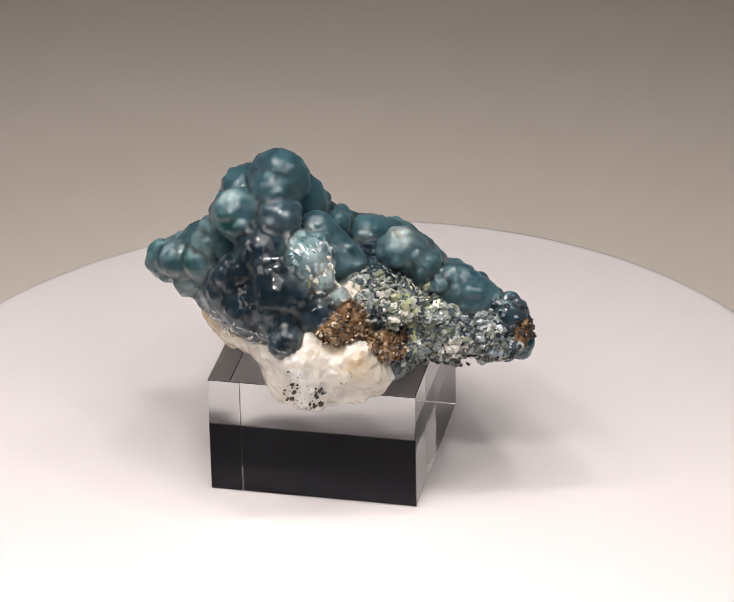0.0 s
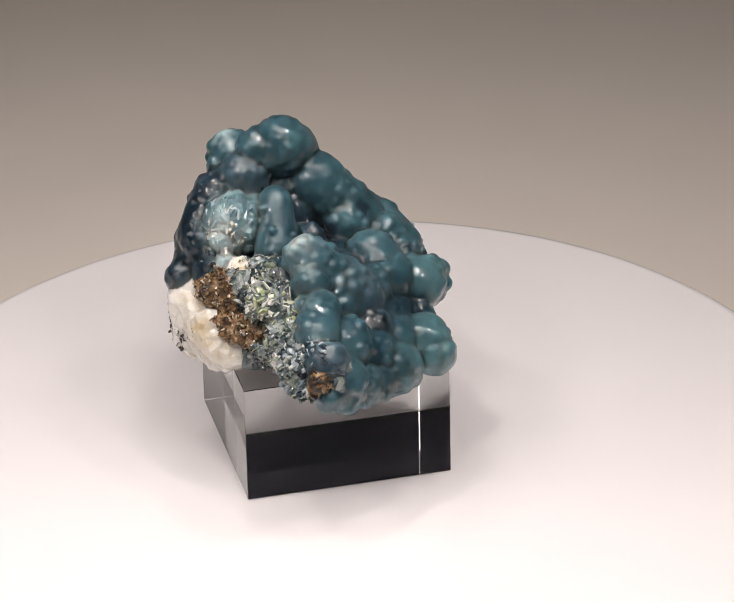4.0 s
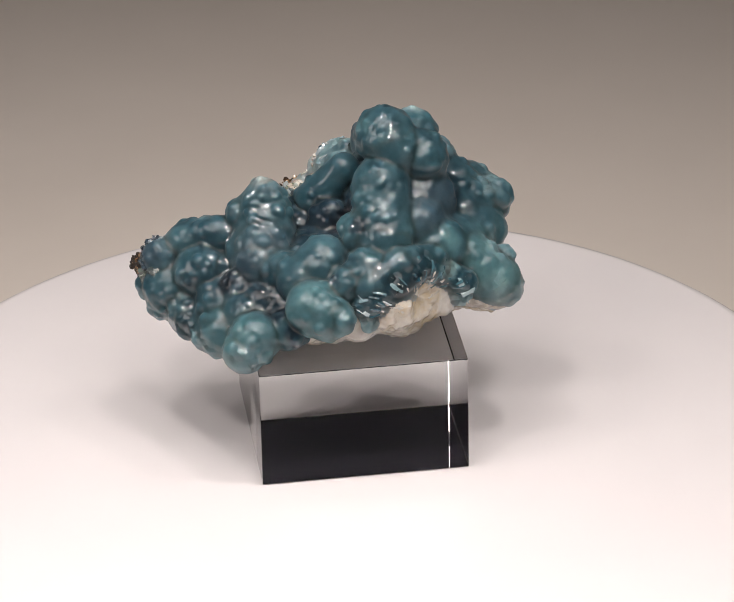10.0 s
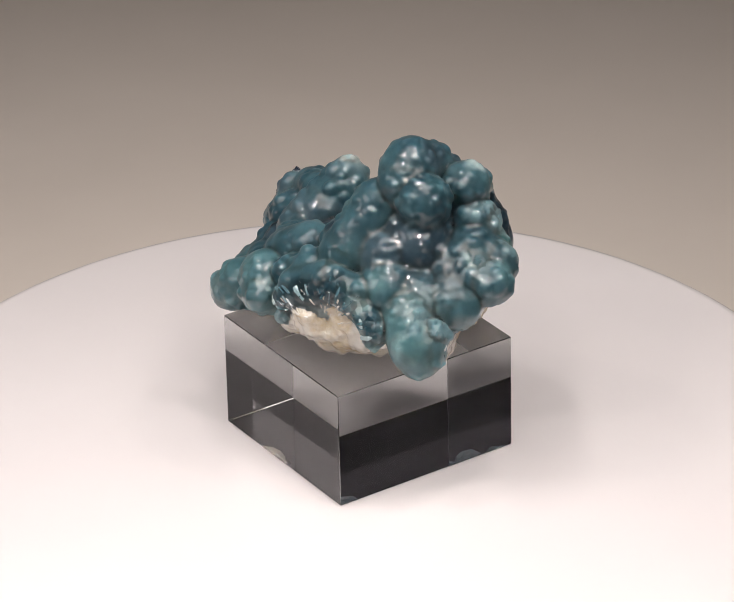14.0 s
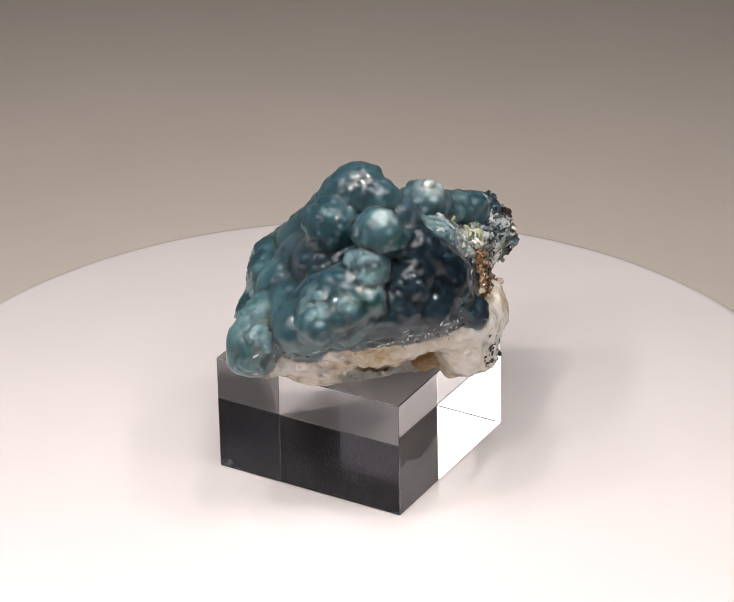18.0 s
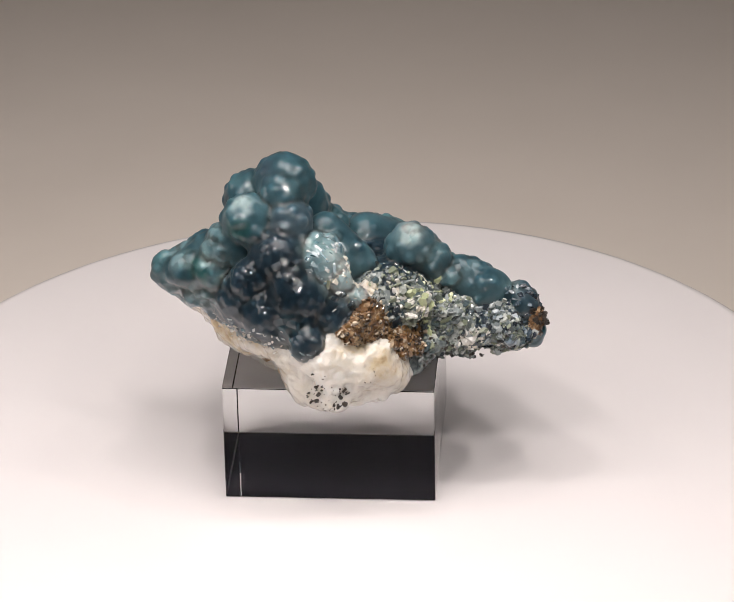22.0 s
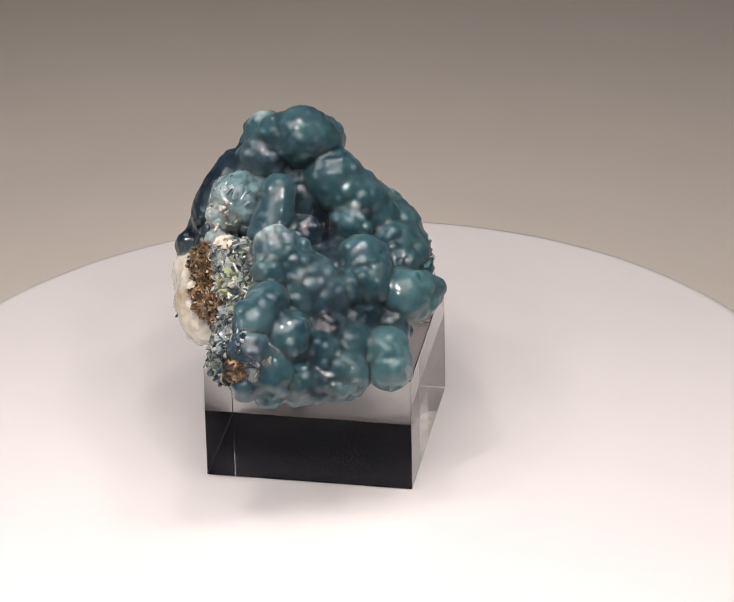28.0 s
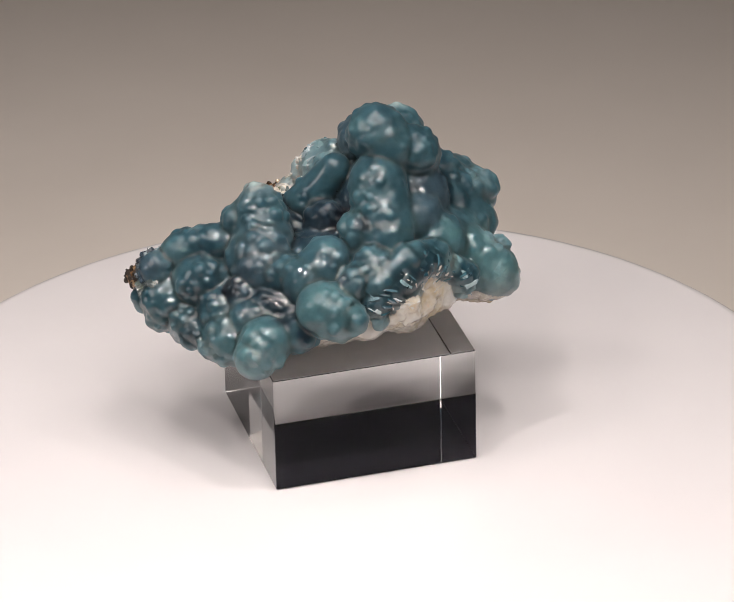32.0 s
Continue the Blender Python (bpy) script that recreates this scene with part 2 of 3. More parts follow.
def lay_bulk():
    """The mass under the globules, dark partly by painted shade, the quartz it grew on and the broken side."""
    # tint darker than the globules, standing in for shade in the gaps
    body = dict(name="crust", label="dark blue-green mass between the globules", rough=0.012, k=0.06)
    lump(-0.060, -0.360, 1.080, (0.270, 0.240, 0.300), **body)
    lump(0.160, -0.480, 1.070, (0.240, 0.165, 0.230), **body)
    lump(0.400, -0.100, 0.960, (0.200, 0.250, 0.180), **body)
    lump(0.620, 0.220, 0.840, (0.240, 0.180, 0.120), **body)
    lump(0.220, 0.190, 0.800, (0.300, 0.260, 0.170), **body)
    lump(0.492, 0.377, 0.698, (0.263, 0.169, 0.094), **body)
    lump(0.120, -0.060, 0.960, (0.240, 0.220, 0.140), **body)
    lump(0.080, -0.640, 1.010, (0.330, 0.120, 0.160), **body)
    lump(-0.307, -0.402, 0.934, (0.226, 0.226, 0.189), TEAL, "globule", rough=0.006, k=0.06)
    lump(-0.200, 0.042, 0.919, (0.213, 0.213, 0.174), TEAL, "globule", rough=0.006, k=0.06)
    lump(-0.160, -0.620, 1.030, (0.240, 0.140, 0.170), TEAL, "globule", rough=0.008, k=0.06)
    white = dict(mat=QUARTZ, name="quartz", label="milky white quartz matrix", rough=0.024, k=0.08)
    lump(0.419, -0.498, 0.771, (0.170, 0.189, 0.189), **white)
    lump(0.528, -0.414, 0.690, (0.120, 0.138, 0.111), **white)
    lump(0.600, -0.350, 0.780, (0.080, 0.110, 0.110), **white)
    lump(-0.291, -0.434, 0.746, (0.282, 0.115, 0.088), **white)
    lump(0.079, -0.557, 0.845, (0.357, 0.169, 0.109), **white)
    lump(0.080, -0.420, 0.660, (0.300, 0.110, 0.090), **white)
    lump(-0.238, -0.106, 0.763, (0.159, 0.243, 0.112), **white)
    lump(-0.319, 0.001, 0.853, (0.100, 0.181, 0.162), **white)
    lump(-0.407, -0.176, 0.858, (0.071, 0.095, 0.123), **white)
    lump(-0.203, 0.167, 0.806, (0.103, 0.103, 0.112), **white)
    lump(0.065, 0.116, 0.728, (0.277, 0.239, 0.095), **white)
    lump(0.464, -0.285, 1.063, (0.046, 0.055, 0.074), **white)
    lump(-0.548, -0.437, 0.769, (0.094, 0.084, 0.056), **white)
    lump(0.577, -0.336, 0.691, (0.088, 0.098, 0.078), **white)
    lump(-0.323, -0.010, 0.881, (0.104, 0.180, 0.142), **white)
    lump(-0.370, -0.081, 0.906, (0.084, 0.113, 0.113), **white)
    lump(-0.252, -0.453, 0.666, (0.125, 0.086, 0.057), **white)
    lump(0.517, -0.537, 0.653, (0.060, 0.079, 0.050), **white)
    lump(0.430, -0.560, 0.640, (0.070, 0.080, 0.050), **white)
    lump(0.640, -0.260, 0.720, (0.050, 0.060, 0.060), **white)
    core = dict(mat=FROST, name="geode_core", label="white heart of a broken globule", rough=0.02, k=0.03)
    lump(0.375, -0.408, 1.180, (0.048, 0.080, 0.095), **core)
    lump(0.393, -0.413, 1.230, (0.040, 0.050, 0.055), **core)
    lump(0.428, -0.404, 1.165, (0.040, 0.050, 0.060), **core)
    lump(0.472, -0.366, 1.088, (0.036, 0.045, 0.055), **core)
    grey = dict(mat=DRUSE, name="druse", label="grey-green sparkling crystal crust", rough=0.045)
    lump(0.493, -0.221, 1.005, (0.085, 0.110, 0.095), **grey)
    lump(0.523, -0.058, 0.946, (0.124, 0.152, 0.110), **grey)
    lump(0.660, 0.139, 0.883, (0.130, 0.160, 0.107), **grey)
    lump(0.805, 0.311, 0.830, (0.105, 0.125, 0.095), **grey)
    lump(0.589, 0.064, 0.797, (0.145, 0.199, 0.072), **grey)
    lump(0.564, -0.080, 0.724, (0.095, 0.172, 0.067), **grey)
    lump(0.607, 0.187, 0.737, (0.114, 0.143, 0.057), **grey)
    lump(0.820, 0.260, 0.900, (0.060, 0.070, 0.060), **grey)
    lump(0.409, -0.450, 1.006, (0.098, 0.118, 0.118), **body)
    brown = dict(mat=RUST, name="rust_crust", label="rusty brown iron crust", rough=0.035)
    lump(0.534, -0.336, 0.962, (0.066, 0.094, 0.094), **brown)
    lump(0.500, -0.420, 0.940, (0.070, 0.080, 0.060), **brown)
    lump(0.593, -0.194, 0.840, (0.094, 0.132, 0.066), **brown)
    lump(0.900, 0.372, 0.860, (0.038, 0.042, 0.050), **brown)


lay_bulk()


def lay_crown():
    globe(-0.623, -0.456, 0.797, 0.069, PALE)
    globe(-0.240, -0.790, 1.130, 0.065, k=0.05)
    globe(-0.017, -0.340, 1.497, 0.130, knobs=20)
    globe(0.050, -0.420, 1.492, 0.091)
    globe(-0.092, -0.312, 1.440, 0.104, k=0.07, knobs=20)
    globe(-0.168, -0.420, 1.399, 0.116, knobs=24, k=0.03)
    globe(0.001, -0.597, 1.405, 0.106)
    globe(0.129, -0.452, 1.387, 0.104, GREY)
    globe(0.186, -0.569, 1.268, 0.114, DEEP, k=0.09, knobs=50)
    globe(0.120, -0.680, 1.170, 0.085, DEEP, k=0.09, knobs=50)
    globe(0.220, -0.670, 1.020, 0.100, DEEP, k=0.09, knobs=50)
    globe(0.060, -0.690, 1.060, 0.090, DEEP, k=0.09, knobs=50)
    globe(0.338, -0.569, 1.120, 0.099, DEEP, k=0.09, knobs=50)
    globe(-0.069, -0.642, 1.272, 0.097)
    finger((-0.084, -0.197, 1.317), 0.127, (-0.186, -0.079, 1.138), 0.126, knobs=44)
    globe(-0.202, -0.049, 1.104, 0.123, knobs=12)
    globe(-0.180, -0.398, 1.176, 0.159, GREY, k=0.06, knobs=10)
    globe(-0.182, -0.653, 1.160, 0.119, k=0.06)
    finger((-0.236, -0.606, 1.072), 0.164, (-0.272, -0.662, 1.071), 0.134, k=0.06, knobs=30)
    globe(-0.215, -0.740, 1.120, 0.090, k=0.05)
    globe(-0.110, -0.735, 1.150, 0.075, k=0.05)
    globe(-0.361, -0.277, 1.013, 0.138, k=0.06, knobs=10)
    globe(-0.267, -0.254, 1.142, 0.109, GREY, k=0.06, knobs=10)
    finger((-0.448, -0.387, 0.934), 0.133, (-0.567, -0.434, 0.847), 0.117, PALE, k=0.03, knobs=12)
    globe(-0.359, -0.582, 0.984, 0.128, k=0.06)
    globe(-0.421, -0.631, 0.976, 0.069, k=0.05)
    globe(-0.342, -0.763, 1.075, 0.089, k=0.05)
    globe(-0.586, -0.479, 0.848, 0.078, PALE)
    globe(-0.557, -0.449, 0.788, 0.084, PALE)
    finger((0.282, -0.609, 1.218), 0.059, (0.367, -0.611, 0.993), 0.069, DEEP, k=0.09, knobs=50)
    globe(0.442, -0.637, 0.939, 0.061, DEEP, k=0.04)


lay_crown()


def lay_front():
    globe(0.170, 0.610, 0.705, 0.060, PALE)
    globe(-0.235, 0.360, 0.880, 0.060, PALE)
    finger((0.175, -0.262, 1.302), 0.070, (0.290, -0.190, 1.136), 0.100)
    finger((0.250, -0.400, 1.200), 0.140, (0.305, -0.423, 1.223), 0.123, ICE, name="geode", label="broken globule with a white heart", k=0.03)
    globe(-0.089, -0.028, 1.132, 0.099)
    # filler in the middle hollow, its dark tint is painted shade
    globe(0.150, -0.110, 1.110, 0.085, DEEP)
    finger((0.425, 0.045, 1.195), 0.098, (0.367, 0.118, 1.066), 0.137, knobs=34, k=0.04)
    globe(0.436, 0.035, 1.250, 0.047, FROST, label="frosty white tip", knobs=2, k=0.03)
    globe(0.332, 0.175, 1.028, 0.128, GREY, knobs=23, k=0.04)
    globe(0.300, 0.230, 0.960, 0.130, GREY, knobs=23, k=0.04)
    globe(0.195, 0.243, 0.964, 0.105, knobs=12, k=0.03)
    globe(0.400, 0.180, 0.980, 0.125, k=0.04)
    # dark tint again stands in for shade in the hollow
    globe(0.130, 0.100, 0.970, 0.110, DEEP, k=0.04)
    globe(0.505, 0.110, 1.120, 0.075, k=0.04)
    finger((0.001, 0.155, 1.044), 0.111, (0.019, 0.202, 1.007), 0.117)
    globe(0.056, 0.257, 0.967, 0.117)
    globe(-0.220, 0.099, 1.011, 0.115)
    globe(-0.140, 0.180, 0.960, 0.090)
    globe(-0.176, 0.229, 0.991, 0.063)
    finger((-0.088, 0.361, 0.902), 0.120, (-0.161, 0.356, 0.875), 0.111, PALE, knobs=23)
    finger((0.588, 0.211, 1.033), 0.087, (0.716, 0.270, 0.982), 0.097)
    globe(0.812, 0.364, 0.903, 0.091, GREY)
    globe(0.602, 0.330, 0.884, 0.131, knobs=6)
    globe(0.452, 0.393, 0.790, 0.110)
    globe(0.360, 0.350, 0.860, 0.090, GREY)
    globe(0.520, 0.270, 0.880, 0.100)
    globe(0.280, 0.420, 0.790, 0.095)
    finger((0.151, 0.512, 0.738), 0.118, (0.168, 0.581, 0.688), 0.097, PALE, knobs=12)
    globe(0.383, 0.457, 0.692, 0.127, PALE, k=0.03)
    globe(0.740, 0.383, 0.788, 0.125, k=0.03)
    globe(0.604, 0.436, 0.709, 0.093, PALE, k=0.03)
    globe(0.359, 0.500, 0.691, 0.098, PALE, k=0.03)
    globe(0.040, 0.400, 0.765, 0.094)
    globe(0.749, 0.433, 0.716, 0.074, PALE)
    globe(0.865, 0.400, 0.765, 0.050)


lay_front()


def lay_arch():
    rim = dict(mat=RIM, label="broken rim of dark blue radiating crystals", name="geode_rim", knobs=0, k=0.02)
    finger((-0.290, 0.225, 0.905), 0.060, (-0.345, 0.095, 0.985), 0.070, **rim)
    finger((-0.345, 0.095, 0.985), 0.070, (-0.398, -0.061, 1.030), 0.070, **rim)
    finger((-0.398, -0.061, 1.030), 0.070, (-0.453, -0.171, 0.970), 0.066, **rim)
    finger((-0.453, -0.171, 0.970), 0.066, (-0.530, -0.237, 0.900), 0.060, **rim)
    skin_of = dict(label="teal skin over the broken rim", knobs=6, k=0.02)
    finger((-0.280, 0.190, 0.985), 0.062, (-0.345, 0.025, 1.062), 0.064, **skin_of)
    finger((-0.345, 0.025, 1.062), 0.064, (-0.425, -0.156, 1.030), 0.062, **skin_of)


lay_arch()


def lay_patches():
    """Places where the skin is broken and the glassy inside shows."""
    stain = dict(mat=AMBER, name="cavity_stain", label="amber-brown stained hollow in the quartz", rough=0.02, k=0.03)
    lump(0.020, -0.510, 0.695, (0.100, 0.050, 0.045), **stain)
    lump(0.250, -0.545, 0.690, (0.080, 0.050, 0.045), **stain)
    ice = dict(mat=ICE, name="broken_patch", label="pale icy spot where the skin is broken", rough=0.028, k=0.02)
    lump(-0.297, -0.796, 1.075, (0.073, 0.039, 0.063), **ice)
    lump(-0.170, -0.755, 1.030, (0.085, 0.045, 0.065), **ice)
    lump(-0.074, -0.724, 1.255, (0.065, 0.030, 0.055), **ice)
    lump(-0.587, -0.504, 0.823, (0.064, 0.050, 0.050), **ice)
    lump(-0.560, -0.515, 0.905, (0.050, 0.050, 0.045), **ice)
    lump(0.165, 0.619, 0.652, (0.077, 0.043, 0.043), **ice)
    lump(0.391, 0.563, 0.672, (0.083, 0.034, 0.044), **ice)
    lump(0.558, 0.496, 0.685, (0.069, 0.035, 0.049), **ice)
    lump(0.520, 0.080, 1.175, (0.035, 0.045, 0.030), **ice)
    lump(0.604, 0.156, 1.058, (0.047, 0.066, 0.033), **ice)
    lump(0.770, 0.290, 0.985, (0.060, 0.060, 0.035), **ice)
    lump(-0.520, -0.221, 0.870, (0.034, 0.044, 0.049), **ice)
    lump(-0.310, 0.235, 0.860, (0.040, 0.045, 0.050), **ice)


lay_patches()


def lay_zones():
    """Bleached, broken, green and dark zones of the skin, and hollows tinted with painted shade."""
    patch(0.321, -0.663, 1.236, 0.173, DEEP)
    patch(0.407, -0.673, 1.028, 0.109, DEEP)
    patch(0.318, -0.690, 1.130, 0.194, DEEP)
    patch(0.272, -0.630, 1.333, 0.110, DEEP)
    patch(0.259, -0.744, 1.090, 0.130, DEEP)
    patch(-0.130, 0.039, 1.207, 0.055, DEEP)
    patch(-0.160, 0.281, 1.030, 0.060, DEEP)
    patch(-0.034, 0.462, 0.801, 0.070, DEEP)
    patch(0.069, 0.427, 0.861, 0.088, DEEP)
    # two front hollows, their shade put into the tint
    patch(0.050, -0.100, 1.128, 0.110, HOLLOW_SHADE)
    patch(0.390, 0.407, 0.933, 0.075, HOLLOW_SHADE)
    patch(0.390, -0.689, 1.037, 0.087, RIM)
    patch(0.843, 0.290, 0.962, 0.078, RIM)
    patch(-0.154, -0.563, 1.401, 0.062, GREEN)
    patch(0.060, -0.700, 1.405, 0.080, GREEN)
    patch(-0.110, -0.810, 1.189, 0.086, GREEN)
    patch(-0.454, -0.243, 1.123, 0.077, PALE)
    patch(-0.208, -0.486, 1.506, 0.075, PALE)
    patch(-0.358, -0.827, 1.148, 0.086, PALE)
    patch(-0.578, -0.431, 1.004, 0.098, PALE)
    patch(-0.159, 0.404, 1.002, 0.089, PALE)
    patch(-0.075, 0.466, 0.976, 0.088, PALE)
    patch(0.311, 0.033, 1.210, 0.090, PALE)
    patch(0.040, -0.200, 1.600, 0.090, PALE)
    patch(-0.037, -0.449, 1.581, 0.097, GREY)
    patch(-0.582, -0.479, 0.980, 0.115, ICE)
    patch(-0.355, -0.730, 1.175, 0.100, ICE)
    patch(-0.102, -0.719, 1.336, 0.095, ICE)
    patch(-0.153, -0.650, 1.336, 0.060, ICE)
    patch(-0.566, -0.574, 0.902, 0.065, ICE)
    patch(-0.658, -0.353, 0.879, 0.080, ICE)
    patch(-0.225, -0.830, 1.185, 0.080, ICE)
    patch(-0.081, -0.763, 1.245, 0.077, ICE)
    patch(-0.030, -0.762, 1.140, 0.050, ICE)
    patch(0.650, 0.200, 1.110, 0.070, ICE)
    patch(0.108, 0.658, 0.730, 0.079, ICE)
    patch(0.074, 0.628, 0.670, 0.060, ICE)
    patch(0.648, 0.524, 0.680, 0.067, ICE)
    patch(0.855, 0.451, 0.735, 0.050, ICE)
    patch(0.405, 0.604, 0.683, 0.087, ICE)
    patch(-0.520, -0.151, 1.002, 0.071, ICE)
    patch(0.020, -0.630, 1.512, 0.080, FROST)
    patch(0.440, 0.030, 1.296, 0.062, FROST)
    patch(0.480, 0.012, 1.282, 0.070, FROST)
    patch(0.420, -0.430, 1.280, 0.070, FROST)


lay_zones()

def knobby(v, p, i0, n, a, ra, b, rb, count):
    """Small domes that stand a little proud of a lobe."""
    rnd = np.random.RandomState(n)
    for _ in range(4 * count if count < 50 else 2 * count):
        h = rnd.uniform()
        way = rnd.normal(size=3)
        way /= np.linalg.norm(way)
        r = rnd.uniform(0.020, 0.042) if count < 50 else rnd.uniform(0.016, 0.028)
        c = a + (b - a) * h + way * (ra + 0.012 + (rb - ra) * h - r * rnd.uniform(0.52, 0.80))
        j0 = np.maximum(((c - r - 0.03 - LOW) / STEP).astype(int) - i0, 0)
        j1 = np.minimum(((c + r + 0.03 - LOW) / STEP).astype(int) + 2 - i0, v.shape)
        if (j1 <= j0).any():
            continue
        s = tuple(slice(x, y) for x, y in zip(j0, j1))
        w = np.linalg.norm(p[s] - c, axis=-1) - r
        t = np.clip(0.5 + 0.5 * (v[s] - w) / 0.008, 0, 1)
        v[s] = v[s] * (1 - t) + w * t - 0.008 * t * (1 - t)
    return v


def field():
    """The fused distance field and the number of the lobe that is nearest at each place."""
    d = np.full(SIZE, 0.2, np.float32)
    near = np.full(SIZE, 9.0, np.float32)
    who = np.zeros(SIZE, np.int16)
    axes = [(LOW[i] + STEP * np.arange(SIZE[i])).astype(np.float32) for i in range(3)]
    for n, (_, _, _, _, lo, hi, dist, rough, k, knobs) in enumerate(LOBES):
        k *= 0.6
        i0 = np.maximum(((lo - 0.06 - LOW) / STEP).astype(int), 0)
        i1 = np.minimum(((hi + 0.06 - LOW) / STEP).astype(int) + 2, SIZE)
        s = tuple(slice(a, b) for a, b in zip(i0, i1))
        p = np.stack(np.meshgrid(*(ax[sl] for ax, sl in zip(axes, s)), indexing="ij"), -1)
        v = dist(p).astype(np.float32)
        v -= 0.012 + 0.010 * lattice(p, 0.17, 5)
        if rough:
            v -= rough * (lattice(p, 0.11, 7) + 0.5 * lattice(p, 0.045, 8) + 0.3 * lattice(p, 0.02, 6))
        if knobs:
            v = knobby(v, p, i0, n, *knobs)
        h = np.clip(0.5 + 0.5 * (d[s] - v) / k, 0, 1)
        d[s] = d[s] * (1 - h) + v * h - k * h * (1 - h)
        closer = v < near[s]
        near[s] = np.where(closer, v, near[s])
        who[s] = np.where(closer, n, who[s])
    p = np.stack(np.meshgrid(*axes, indexing="ij"), -1)
    q = p - np.array((0.0430, -0.0992, 0))
    a = -1.6049 + math.pi / 4
    u = np.abs(q[..., 0] * math.cos(a) + q[..., 1] * math.sin(a)) - 0.5
    w = np.abs(-q[..., 0] * math.sin(a) + q[..., 1] * math.cos(a)) - 0.5
    under = np.maximum(np.maximum(u, w), p[..., 2] - 0.5945 - 0.006)
    return np.maximum(d, -under), who


def skin(d):
    """Surface nets: the vertices, quads and grid cells of the zero surface of d."""
    ins = d < 0
    c = np.stack([ins[a:SIZE[0] - 1 + a, b:SIZE[1] - 1 + b, e:SIZE[2] - 1 + e] for a in (0, 1) for b in (0, 1) for e in (0, 1)], 0).sum(0)
    cells = np.argwhere((c > 0) & (c < 8))
    number = np.full(tuple(n - 1 for n in SIZE), -1, np.int64)
    number[tuple(cells.T)] = np.arange(len(cells))
    corner = np.array([(a, b, e) for a in (0, 1) for b in (0, 1) for e in (0, 1)])
    val = np.stack([d[tuple((cells + o).T)] for o in corner], 1)
    total, count = np.zeros((len(cells), 3)), np.zeros(len(cells))
    for i in range(8):
        for j in range(i + 1, 8):
            if np.abs(corner[i] - corner[j]).sum() == 1:
                hit = (val[:, i] < 0) != (val[:, j] < 0)
                t = np.where(hit, val[:, i] / np.where(hit, val[:, i] - val[:, j], 1), 0)
                total += np.where(hit[:, None], corner[i] + t[:, None] * (corner[j] - corner[i]), 0)
                count += hit
    verts = LOW + STEP * (cells + total / count[:, None])
    quads = []
    for ax in range(3):
        o1, o2 = np.eye(3, dtype=int)[(ax + 1) % 3], np.eye(3, dtype=int)[(ax + 2) % 3]
        lo = [slice(1, -1)] * 3
        hi = [slice(1, -1)] * 3
        lo[ax], hi[ax] = slice(0, -1), slice(1, None)
        x0, x1 = ins[tuple(lo)], ins[tuple(hi)]
        at = np.argwhere(x0 != x1)
        flip = x1[tuple(at.T)]
        base = at + np.array([0 if i == ax else 1 for i in range(3)])
        ring = np.stack([number[tuple((base - s).T)] for s in (o1 * 0, o1, o1 + o2, o2)], 1)
        ring[flip] = ring[flip][:, ::-1]
        quads.append(ring)
    return verts, np.concatenate(quads), cells


def relax(v, q, times):
    for _ in range(times):
        s, n = np.zeros_like(v), np.zeros(len(v))
        for a, b in ((0, 1), (1, 2), (2, 3), (3, 0)):
            np.add.at(s, q[:, a], v[q[:, b]])
            np.add.at(s, q[:, b], v[q[:, a]])
            np.add.at(n, q[:, a], 1)
            np.add.at(n, q[:, b], 1)
        v = 0.5 * v + 0.5 * s / n[:, None]
    return v


def tint_of(verts):
    """The tint of the mineral at the vertices: lobes that meet grade into each other."""
    total, weight = np.zeros((len(verts), 4)), np.full(len(verts), 1e-9)
    for (_, mat, _, _, lo, hi, dist, *_) in LOBES:
        share = 1.0
        if mat is QUARTZ:                # the skin bleaches where it meets the quartz
            mat, share = BLEACHED, 0.9
        if not isinstance(mat, tuple):
            continue
        at = np.flatnonzero(((verts > lo - 0.1) & (verts < hi + 0.1)).all(1))
        w = share * np.exp(-np.maximum(dist(verts[at]), -0.02) / 0.016)
        total[at] += w[:, None] * np.array(mat)
        weight[at] += w
    total /= weight[:, None]
    for centre, reach, tint in PATCHES:
        w = np.clip(1.6 - 1.6 * np.linalg.norm(verts - centre, axis=1) / reach + 0.5 * lattice(verts, 0.035, 11), 0, 1)[:, None]
        w = 0.85 * w * w * (3 - 2 * w)
        total = total * (1 - w) + tint * w
    return total


